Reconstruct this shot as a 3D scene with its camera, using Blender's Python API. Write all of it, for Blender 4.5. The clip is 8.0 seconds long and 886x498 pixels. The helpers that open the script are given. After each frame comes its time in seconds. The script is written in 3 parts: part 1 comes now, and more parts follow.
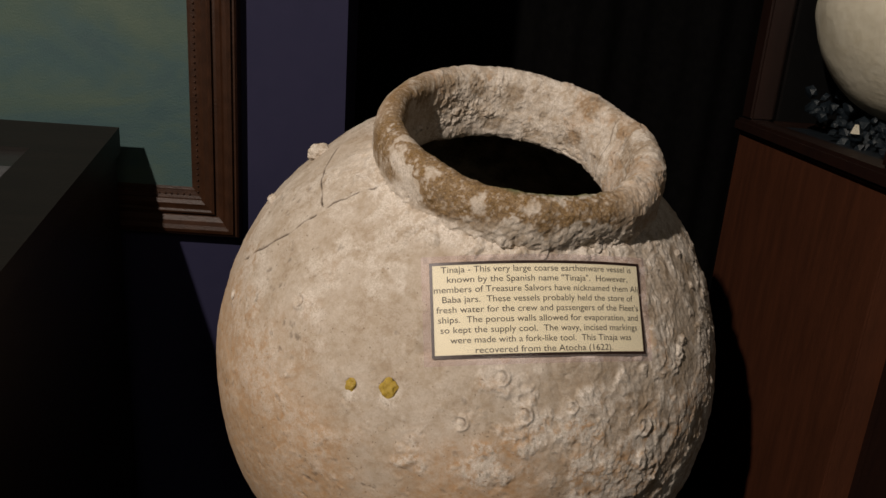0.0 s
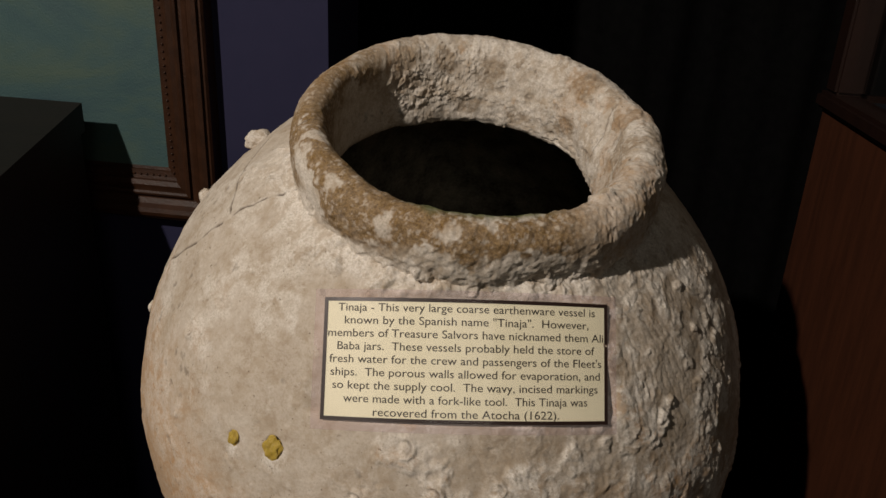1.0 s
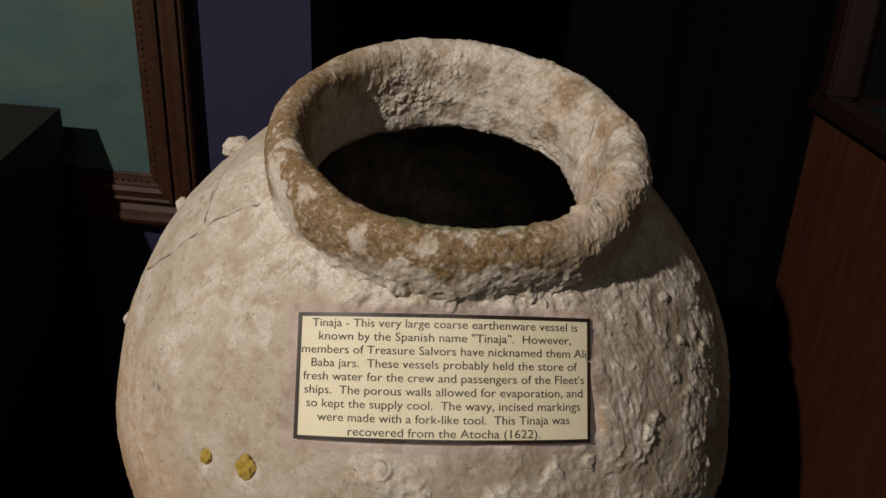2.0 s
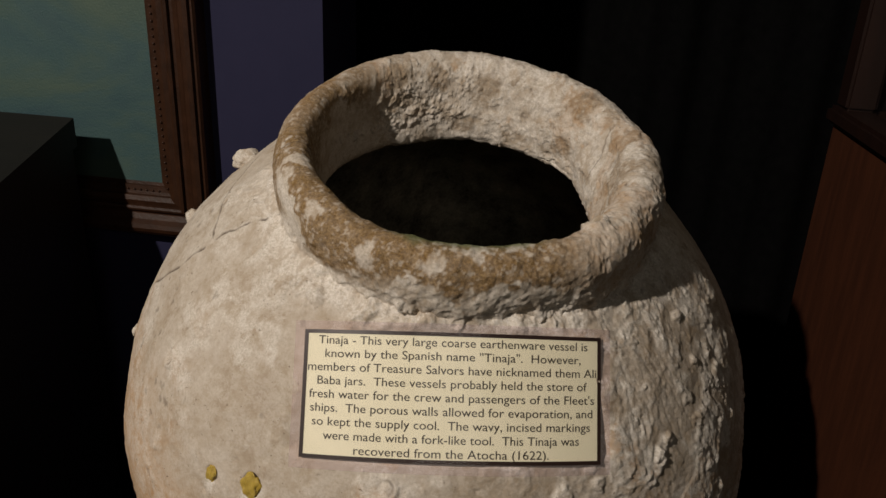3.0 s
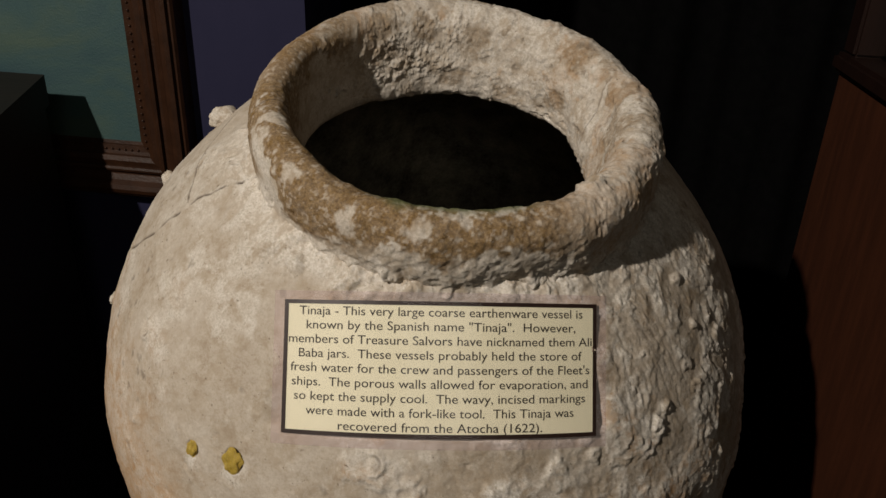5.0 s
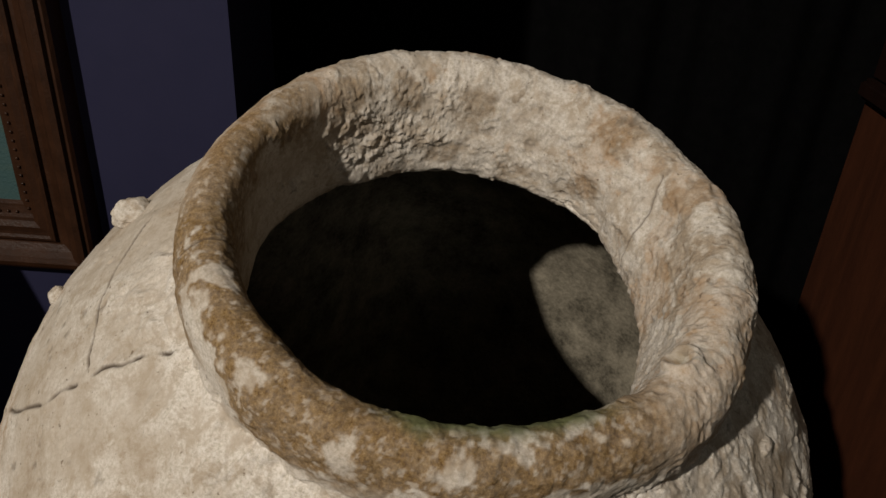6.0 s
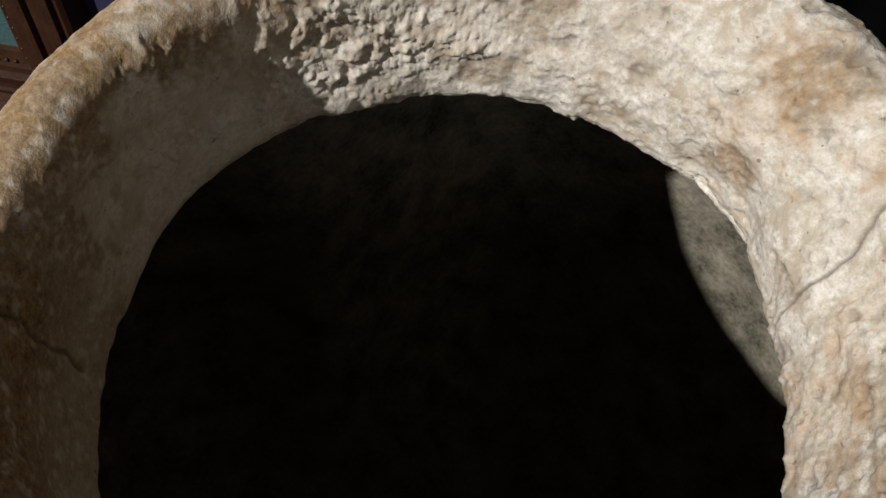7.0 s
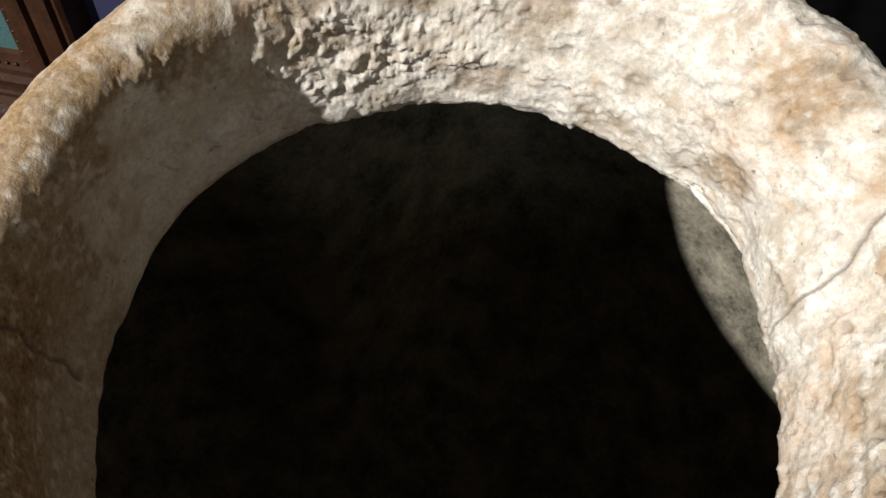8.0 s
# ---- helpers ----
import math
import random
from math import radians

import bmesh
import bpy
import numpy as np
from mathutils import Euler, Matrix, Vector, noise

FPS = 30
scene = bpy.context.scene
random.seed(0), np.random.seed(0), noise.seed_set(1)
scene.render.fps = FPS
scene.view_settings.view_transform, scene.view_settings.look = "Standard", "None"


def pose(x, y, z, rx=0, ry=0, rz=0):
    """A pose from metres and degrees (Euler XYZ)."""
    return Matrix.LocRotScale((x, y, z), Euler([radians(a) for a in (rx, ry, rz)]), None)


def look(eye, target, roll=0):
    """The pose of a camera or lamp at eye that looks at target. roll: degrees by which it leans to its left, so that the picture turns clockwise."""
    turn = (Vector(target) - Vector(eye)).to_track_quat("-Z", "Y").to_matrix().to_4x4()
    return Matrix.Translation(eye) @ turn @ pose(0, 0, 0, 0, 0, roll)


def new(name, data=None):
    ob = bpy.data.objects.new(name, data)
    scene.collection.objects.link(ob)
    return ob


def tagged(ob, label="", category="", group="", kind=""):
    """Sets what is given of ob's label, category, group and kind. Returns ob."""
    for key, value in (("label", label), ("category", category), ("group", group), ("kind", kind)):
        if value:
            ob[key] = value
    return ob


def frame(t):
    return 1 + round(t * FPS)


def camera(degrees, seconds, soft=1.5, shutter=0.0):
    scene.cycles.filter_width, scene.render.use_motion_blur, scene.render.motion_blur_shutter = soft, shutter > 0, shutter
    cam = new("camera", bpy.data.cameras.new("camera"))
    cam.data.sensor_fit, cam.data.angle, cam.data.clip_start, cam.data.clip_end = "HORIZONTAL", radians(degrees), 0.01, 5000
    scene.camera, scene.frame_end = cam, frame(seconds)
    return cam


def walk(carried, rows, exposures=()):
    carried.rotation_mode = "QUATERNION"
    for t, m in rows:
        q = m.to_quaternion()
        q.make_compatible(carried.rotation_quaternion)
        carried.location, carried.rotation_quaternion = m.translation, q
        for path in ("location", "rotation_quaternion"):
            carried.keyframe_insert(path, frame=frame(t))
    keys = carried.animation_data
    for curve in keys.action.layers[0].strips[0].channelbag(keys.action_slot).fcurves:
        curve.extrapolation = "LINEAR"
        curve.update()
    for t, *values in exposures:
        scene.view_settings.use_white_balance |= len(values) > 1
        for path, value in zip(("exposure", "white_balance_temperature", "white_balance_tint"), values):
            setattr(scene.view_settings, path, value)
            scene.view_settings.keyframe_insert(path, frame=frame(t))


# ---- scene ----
cam = camera(61.0, 8.0)
PATH = [
    (0, (0.003, 0.017, 1.302), (0.059, 1.922, 0.695), 4.2),
    (0.2, (0.04, 0.074, 1.314), (0.047, 1.944, 0.604), 5.4),
    (0.5, (0.099, 0.135, 1.312), (-0.068, 1.982, 0.564), 4.9),
    (1, (0.139, 0.169, 1.318), (-0.118, 2.004, 0.567), 2.8),
    (1.5, (0.147, 0.18, 1.319), (-0.091, 2.015, 0.561), 2.7),
    (3, (0.151, 0.196, 1.326), (-0.141, 2.029, 0.582), 2.6),
    (3.5, (0.155, 0.199, 1.325), (-0.13, 2.027, 0.566), 2.5),
    (4, (0.157, 0.202, 1.321), (-0.127, 2.015, 0.524), 2.1),
    (4.2, (0.162, 0.201, 1.317), (-0.138, 2.023, 0.548), 2.4),
    (5.3, (0.137, 0.258, 1.332), (-0.093, 2.032, 0.438), 1.8),
    (5.5, (0.116, 0.295, 1.344), (-0.022, 2.075, 0.443), 2.4),
    (5.8, (0.09, 0.347, 1.355), (0.017, 2.136, 0.463), 2.3),
    (6, (0.081, 0.386, 1.355), (0.039, 2.137, 0.391), 3.4),
    (6.2, (0.084, 0.436, 1.351), (-0.059, 2.118, 0.278), 3.0),
    (6.5, (0.101, 0.512, 1.344), (-0.145, 2.038, 0.075), 1.7),
    (6.6, (0.097, 0.531, 1.341), (-0.129, 2.0, 0.003), 3.0),
    (6.8, (0.114, 0.562, 1.333), (-0.278, 1.948, -0.054), -0.4),
    (7, (0.115, 0.581, 1.329), (-0.286, 1.934, -0.088), -0.9),
    (7.5, (0.117, 0.6, 1.327), (-0.306, 1.92, -0.114), -1.1),
    (8, (0.116, 0.583, 1.332), (-0.287, 1.932, -0.088), -0.9),
]
EXPOSURES = [(0.0, 0.1, 6700, 12), (1.0, 0.0, 6450, 9), (4.0, 0.03, 6400, 8), (5.5, 0.0, 6350, 6), (6.0, 0.05, 6300, 6), (6.5, 0.45, 5900, 5), (7.0, 0.90, 5680, 3), (7.5, 1.22, 5650, 3), (8.0, 1.47, 5600, 3)]
walk(cam, [(t, look(eye, target, roll)) for t, eye, target, roll in PATH], EXPOSURES)

# ---- light ----
world = bpy.data.worlds.new("world")
scene.world = world
world.use_nodes = True
world.node_tree.nodes["Background"].inputs[0].default_value = (0.02, 0.02, 0.025, 1)
world.node_tree.nodes["Background"].inputs[1].default_value = 0.2


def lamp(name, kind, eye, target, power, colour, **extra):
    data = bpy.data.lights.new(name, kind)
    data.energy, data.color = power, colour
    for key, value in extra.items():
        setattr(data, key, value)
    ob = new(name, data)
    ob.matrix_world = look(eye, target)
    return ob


# the gallery's track spot, high on the visitor's left
lamp("track_spot", "SPOT", (-0.885, -0.786, 2.417), (0.0649, 0.758, 1.0977), 152, (1.0, 0.895, 0.80), spot_size=radians(60), spot_blend=0.5, shadow_soft_size=0.026)
# unseen soft lamp added behind the visitor as fill for weaker general gallery lighting
lamp("gallery_fill", "AREA", (0.7203, -2.1673, 2.7015), (0.1048, 0.698, 1.1012), 6.0, (1.0, 0.93, 0.82), size=1.4)

# ---- materials ----


def material(name, rough=0.6, metal=0.0):
    m = bpy.data.materials.new(name)
    m.use_nodes = True
    b = m.node_tree.nodes["Principled BSDF"]
    b.inputs["Roughness"].default_value, b.inputs["Metallic"].default_value = rough, metal
    return m, m.node_tree, b


def node(t, kind, **values):
    n = t.nodes.new(kind)
    for key, value in values.items():
        if key in n.inputs:
            n.inputs[key].default_value = value
    return n


def coords(t, stretch=(1, 1, 1)):
    m = node(t, "ShaderNodeMapping", Scale=stretch)
    t.links.new(t.nodes.new("ShaderNodeTexCoord").outputs["Object"], m.inputs[0])
    return m.outputs[0]


def noise_of(t, at, scale, detail=4.0, rough=0.6, distort=0.0):
    n = node(t, "ShaderNodeTexNoise", Scale=scale, Detail=detail, Roughness=rough, Distortion=distort)
    t.links.new(at, n.inputs["Vector"])
    return n.outputs[0]


def ramp(t, value, *stops):
    r = t.nodes.new("ShaderNodeValToRGB")
    e = r.color_ramp.elements
    while len(e) < len(stops):
        e.new(0.5)
    for el, (p, col) in zip(e, stops):
        el.position, el.color = p, (*col, 1) if len(col) == 3 else col
    t.links.new(value, r.inputs[0])
    return r.outputs[0]


def mixed(t, fac, a, b, blend="MIX"):
    m = t.nodes.new("ShaderNodeMix")
    m.data_type, m.blend_type = "RGBA", blend
    for slot, val in ((0, fac), (6, a), (7, b)):
        if isinstance(val, bpy.types.NodeSocket):
            t.links.new(val, m.inputs[slot])
        else:
            m.inputs[slot].default_value = val if slot == 0 else (*val, 1)
    return m.outputs[2]


def maths(t, op, a, b, clamp=False):
    m = t.nodes.new("ShaderNodeMath")
    m.operation, m.use_clamp = op, clamp
    for slot, val in ((0, a), (1, b)):
        if isinstance(val, bpy.types.NodeSocket):
            t.links.new(val, m.inputs[slot])
        else:
            m.inputs[slot].default_value = val
    return m.outputs[0]


def bump(t, b, height, distance, strength=1.0):
    n = node(t, "ShaderNodeBump", Strength=strength, Distance=distance)
    t.links.new(height, n.inputs["Height"])
    t.links.new(n.outputs[0], b.inputs["Normal"])


def attribute(t, name):
    a = t.nodes.new("ShaderNodeAttribute")
    a.attribute_name = name
    return a.outputs["Fac"]


def clay(name):
    """Buff earthenware with pale sea crust, ochre stains and dark cracks, spread by the mesh's own masks."""
    m, t, b = material(name, 0.9)
    b.inputs["Specular IOR Level"].default_value = 0.25
    at = coords(t)
    base = ramp(t, noise_of(t, at, 24, 8, 0.68), (0.34, (0.33, 0.242, 0.158)), (0.46, (0.43, 0.345, 0.25)), (0.58, (0.50, 0.42, 0.33)), (0.70, (0.58, 0.51, 0.43)))
    fine = noise_of(t, at, 170, 6, 0.72)
    grain = noise_of(t, at, 620, 4, 0.75)
    base = mixed(t, 0.3, base, ramp(t, fine, (0.32, (0.31, 0.23, 0.155)), (0.68, (0.62, 0.55, 0.46))))
    ochre = ramp(t, grain, (0.36, (0.085, 0.042, 0.012)), (0.5, (0.190, 0.108, 0.032)), (0.62, (0.28, 0.180, 0.075)), (0.74, (0.40, 0.285, 0.145)))
    stain = maths(t, "MULTIPLY", attribute(t, "stain"), ramp(t, fine, (0.30, (1, 1, 1)), (0.75, (0.6, 0.6, 0.6))), True)
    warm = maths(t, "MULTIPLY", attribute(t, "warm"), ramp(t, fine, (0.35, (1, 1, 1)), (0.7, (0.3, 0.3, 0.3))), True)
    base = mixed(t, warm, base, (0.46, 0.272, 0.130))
    crust = ramp(t, grain, (0.34, (0.48, 0.43, 0.335)), (0.5, (0.685, 0.62, 0.54)), (0.66, (0.80, 0.745, 0.675)))
    blotch = noise_of(t, at, 62, 9, 0.74, 0.4)
    whiten = maths(t, "MULTIPLY", attribute(t, "crust"), ramp(t, blotch, (0.42, (0.12, 0.12, 0.12)), (0.49, (0.7, 0.7, 0.7)), (0.54, (1, 1, 1))), True)
    whiten = maths(t, "MULTIPLY", whiten, ramp(t, fine, (0.33, (0.45, 0.45, 0.45)), (0.47, (1, 1, 1))), True)
    base = mixed(t, whiten, base, crust)
    base = mixed(t, stain, base, ochre)
    # tiny pits drawn only as flat dark dots in the colour
    hole = ramp(t, noise_of(t, at, 300, 3, 0.55), (0.27, (0.75, 0.75, 0.75)), (0.33, (0, 0, 0)))
    base = mixed(t, hole, base, (0.15, 0.105, 0.065))
    base = mixed(t, attribute(t, "green"), base, (0.12, 0.135, 0.055))
    # darker colour in cracks, pits, specks, scars and the throat's west side
    base = mixed(t, attribute(t, "darkening"), base, (0.075, 0.055, 0.038))
    t.links.new(base, b.inputs["Base Color"])
    bump(t, b, maths(t, "ADD", fine, maths(t, "MULTIPLY", grain, 0.5)), 0.0011, 0.6)
    return m


CLAY = clay("earthenware")


def plain(name, dark, light, scale=30, rough=0.6, relief=0.0003, stretch=(1, 1, 1), metal=0.0, detail=5, gloss=0.5):
    m, t, b = material(name, rough, metal)
    b.inputs["Specular IOR Level"].default_value = gloss
    at = coords(t, stretch)
    n = noise_of(t, at, scale, detail, 0.62)
    t.links.new(mixed(t, 0.3, ramp(t, n, (0.3, dark), (0.7, light)), ramp(t, noise_of(t, at, scale * 9, 3), (0.3, dark), (0.7, light))), b.inputs["Base Color"])
    bump(t, b, noise_of(t, at, scale * 6, 4), relief)
    return m


INNER = plain("inner_clay", (0.022, 0.019, 0.013), (0.36, 0.315, 0.235), 34, 0.95, 0.0012, gloss=0.08)
PURPLE = plain("purple_paint", (0.017, 0.017, 0.042), (0.022, 0.021, 0.049), 6, 0.75, 0.0003, gloss=0.15)
BLACK = plain("black_paint", (0.003, 0.003, 0.003), (0.006, 0.0055, 0.0055), 9, 0.9, 0.0004, gloss=0.05)
DRAPE = plain("black_cloth", (0.0015, 0.0015, 0.0016), (0.004, 0.0038, 0.0038), 60, 0.95, 0.0005, gloss=0.05)
MAHOGANY = plain("mahogany", (0.037, 0.0125, 0.006), (0.070, 0.0225, 0.010), 14, 0.5, 0.0002, (6, 6, 0.8), gloss=0.3)
DARKWOOD = plain("dark_stained_wood", (0.004, 0.0029, 0.0022), (0.008, 0.0058, 0.0043), 12, 0.45, 0.0002, (1, 6, 6), gloss=0.35)
POSTWOOD = plain("dark_mahogany", (0.008, 0.003, 0.002), (0.015, 0.0055, 0.003), 14, 0.5, 0.0002, (6, 6, 0.8), gloss=0.25)
FRAMEWOOD = plain("frame_wood", (0.018, 0.0070, 0.003), (0.044, 0.0175, 0.0078), 22, 0.45, 0.0004, (3, 3, 3), gloss=0.25)
FLOOR = plain("dark_carpet", (0.02, 0.018, 0.018), (0.035, 0.03, 0.03), 40, 0.95, 0.002, gloss=0.05)
CEILING = plain("dark_ceiling", (0.03, 0.03, 0.03), (0.045, 0.045, 0.045), 8, 0.9, gloss=0.05)
PAPER = plain("grey_paper", (0.045, 0.042, 0.046), (0.085, 0.078, 0.082), 10, 0.8, 0.0001, gloss=0.2)
ROCK = plain("blue_black_slag", (0.002, 0.004, 0.007), (0.012, 0.020, 0.028), 60, 0.5, 0.001)
PALE = plain("pale_crusted_clay", (0.50, 0.43, 0.31), (0.72, 0.66, 0.55), 18, 0.9, 0.001, gloss=0.2)
RESIN = plain("yellow_resin", (0.32, 0.20, 0.02), (0.60, 0.43, 0.08), 260, 0.3, 0.0008)
CARD = plain("cream_card", (0.82, 0.765, 0.54), (0.88, 0.82, 0.60), 30, 0.55, 0.00005)
BORDER = plain("brown_border", (0.018, 0.008, 0.005), (0.030, 0.014, 0.009), 60, 0.4, 0.00005)
INK = plain("black_ink", (0.03, 0.024, 0.016), (0.05, 0.040, 0.028), 200, 0.6, 0.00002)


def canvas_material():
    m, t, b = material("painted_canvas", 0.7)
    at = coords(t)
    big = noise_of(t, coords(t, (1.2, 1, 3.0)), 3.0, 6, 0.6, 0.6)
    col = ramp(t, big, (0.34, (0.011, 0.040, 0.058)), (0.46, (0.026, 0.066, 0.068)), (0.56, (0.044, 0.077, 0.056)), (0.70, (0.070, 0.098, 0.060)))
    col = mixed(t, 0.3, col, ramp(t, noise_of(t, at, 26, 6, 0.65), (0.3, (0.024, 0.056, 0.056)), (0.7, (0.054, 0.084, 0.068))))
    t.links.new(col, b.inputs["Base Color"])
    bump(t, b, noise_of(t, at, 420, 3), 0.0006)
    return m


CANVAS = canvas_material()


def clear(name, rough, tint, haze=0.0):
    """A thin clear sheet: see-through, with a gloss that grows towards grazing sight, and a little milky haze."""
    m = bpy.data.materials.new(name)
    m.use_nodes = True
    t = m.node_tree
    t.nodes.remove(t.nodes["Principled BSDF"])
    see, gloss, mix = node(t, "ShaderNodeBsdfTransparent", Color=(*tint, 1)), node(t, "ShaderNodeBsdfGlossy", Roughness=rough), t.nodes.new("ShaderNodeMixShader")
    milk, veil = node(t, "ShaderNodeBsdfDiffuse", Color=(0.80, 0.74, 0.725, 1)), node(t, "ShaderNodeMixShader", Fac=haze)
    facing = node(t, "ShaderNodeLayerWeight", Blend=0.5).outputs["Facing"]
    t.links.new(maths(t, "ADD", maths(t, "MULTIPLY", maths(t, "POWER", facing, 4.0), 0.8), 0.015), mix.inputs[0])
    t.links.new(see.outputs[0], veil.inputs[1])
    t.links.new(milk.outputs[0], veil.inputs[2])
    t.links.new(veil.outputs[0], mix.inputs[1])
    t.links.new(gloss.outputs[0], mix.inputs[2])
    t.links.new(mix.outputs[0], t.nodes["Material Output"].inputs[0])
    return m


GLASS = clear("case_glass", 0.03, (0.97, 0.99, 0.98))
FILM = clear("laminate_film", 0.09, (0.985, 0.975, 0.98), 0.003)
MARGIN = clear("laminate_margin", 0.12, (0.96, 0.925, 0.945), 0.05)

# ---- building helpers ----


def mesh_part(name, me, mat, parent=None, label=""):
    me.materials.append(mat)
    ob = new(name, me)
    if parent is not None:
        ob.parent = parent
    if label:
        tagged(ob, label)
    return ob


def part(name, bm, mat, parent=None, label="", smooth=False):
    me = bpy.data.meshes.new(name)
    for f in bm.faces:
        f.smooth = smooth
    bm.to_mesh(me)
    bm.free()
    return mesh_part(name, me, mat, parent, label)


def box(lo, hi, bevel=0.0, bm=None):
    bm = bm or bmesh.new()
    made = bmesh.ops.create_cube(bm, size=1)["verts"]
    for w in made:
        w.co = Vector([(a + b) / 2 + c * (b - a) for a, b, c in zip(lo, hi, w.co)])
    if bevel:
        es = list({e for w in made for e in w.link_edges})
        bmesh.ops.bevel(bm, geom=es, offset=bevel, segments=2, affect="EDGES")
    return bm


def thing(name, m, label, category, group=""):
    ob = new(name)
    ob.empty_display_size = 0.05
    ob.matrix_world = m
    return tagged(ob, label, category, group)


def prism(points, axis, lo, hi):
    """A solid from a closed outline in the plane across axis."""
    bm = bmesh.new()
    put = {"x": lambda a, b, k: (k, a, b), "y": lambda a, b, k: (a, k, b)}[axis]
    ends = [[bm.verts.new(put(a, b, k)) for a, b in points] for k in (lo, hi)]
    bm.faces.new(ends[0])
    bm.faces.new(ends[1][::-1])
    n = len(points)
    for i in range(n):
        bm.faces.new((ends[0][i], ends[0][(i + 1) % n], ends[1][(i + 1) % n], ends[1][i]))
    bmesh.ops.recalc_face_normals(bm, faces=bm.faces)
    return bm


def grid_mesh(name, P, wrap=True, masks=None, smooth=True):
    """A mesh over a rows x columns x 3 array of places, closed round its columns."""
    rows, cols = P.shape[:2]
    me = bpy.data.meshes.new(name)
    i = np.arange(rows - 1)[:, None] * cols
    j = np.arange(cols if wrap else cols - 1)[None, :]
    k = (j + 1) % cols
    quads = np.stack([i + j, i + k, i + cols + k, i + cols + j], -1).reshape(-1, 4)
    me.vertices.add(rows * cols)
    me.vertices.foreach_set("co", P.reshape(-1).astype(np.float32))
    me.loops.add(quads.size)
    me.loops.foreach_set("vertex_index", quads.reshape(-1).astype(np.int32))
    me.polygons.add(len(quads))
    me.polygons.foreach_set("loop_start", np.arange(0, quads.size, 4, dtype=np.int32))
    me.update(calc_edges=True)
    me.polygons.foreach_set("use_smooth", np.full(len(quads), smooth))
    for key, val in (masks or {}).items():
        me.attributes.new(key, "FLOAT", "POINT").data.foreach_set("value", np.clip(val, 0, 1).reshape(-1).astype(np.float32))
    me.validate()
    return me


# ---- noise over arrays of places ----


def lattice(I, seed):
    h = (I[..., 0].astype(np.uint32) * np.uint32(374761393) + I[..., 1].astype(np.uint32) * np.uint32(668265263)
         + I[..., 2].astype(np.uint32) * np.uint32(2147483647) + np.uint32((seed * 974634777) % (2 ** 32)))
    h = (h ^ (h >> np.uint32(13))) * np.uint32(1274126177)
    h = (h ^ (h >> np.uint32(16))) * np.uint32(2246822519)
    return (h ^ (h >> np.uint32(15))).astype(np.float32) / np.float32(2 ** 32)


def soft_noise(P, size, seed=1):
    Q = (P / size + 300.0).astype(np.float32)
    I = np.floor(Q).astype(np.int32)
    F = Q - I.astype(np.float32)
    F = F * F * F * (F * (F * 6 - 15) + 10)
    out = 0
    for a in (0, 1):
        for b in (0, 1):
            for c in (0, 1):
                w = (F[..., 0] if a else 1 - F[..., 0]) * (F[..., 1] if b else 1 - F[..., 1]) * (F[..., 2] if c else 1 - F[..., 2])
                out = out + w * lattice(I + np.array([a, b, c], dtype=np.int32), seed)
    return out * 2 - 1


def fbm(P, size, octaves=4, seed=1, gain=0.5):
    out, amp = 0, 1.0
    for k in range(octaves):
        out = out + amp * soft_noise(P, size / 2 ** k, seed + k)
        amp *= gain
    return out


def lumps(P, size, seed=1, share=1.0):
    """Domes scattered one to a cell, each of its own width and height; share: how many cells hold one."""
    Q = (P / size + 500.0).astype(np.float32)
    I = np.floor(Q).astype(np.int32)
    best = np.zeros(P.shape[:-1])
    for a in (-1, 0, 1):
        for b in (-1, 0, 1):
            for c in (-1, 0, 1):
                J = I + np.array([a, b, c], dtype=np.int32)
                C = J + np.stack([lattice(J, seed + s) for s in (11, 23, 37)], -1)
                rad = 0.25 + 0.5 * lattice(J, seed + 51)
                d2 = ((Q - C) ** 2).sum(-1) / rad ** 2
                on = lattice(J, seed + 77) < share
                best = np.maximum(best, np.where(on, np.sqrt(np.clip(1 - d2, 0, 1)) * rad, 0))
    return best


def crumbs(P, size, seed=1, share=1.0):
    """Ragged lumps: domes whose outlines are broken up by a finer noise."""
    bent_by = np.stack([soft_noise(P, size * 0.45, seed + 201 + k) for k in range(3)], -1)
    Q = P + size * 0.38 * bent_by
    return lumps(Q, size, seed, share) * (0.75 + 0.5 * soft_noise(P, size * 0.5, seed + 211))


def within(mask, P, make, *args):
    """make(P, *args), worked out only where the mask holds anything."""
    out = np.zeros(P.shape[:-1])
    on = mask > 0.01
    if on.any():
        out[on] = make(P[on], *args)
    return out


def step(x, lo, hi):
    s = np.clip((x - lo) / (hi - lo), 0, 1)
    return s * s * (3 - 2 * s)


def between(a, mid, half, soft):
    """1 within half degrees of mid, fading over soft degrees."""
    d = np.abs((a - mid + 180) % 360 - 180)
    return 1 - step(d, half, half + soft)


def to_line(P, nodes):
    """The distance of every place from a broken line."""
    best = np.full(P.shape[:-1], 9.0)
    for a, b in zip(nodes[:-1], nodes[1:]):
        ab = b - a
        s = np.clip(((P - a) @ ab) / (ab @ ab), 0, 1)
        best = np.minimum(best, np.linalg.norm(P - a - s[..., None] * ab, axis=-1))
    return best


# ---- the setting ----
WALL_Y, GAP_X = 0.95, -0.102


def structure(name, bm, mat, label=""):
    return tagged(part(name, bm, mat), label, kind="structure")


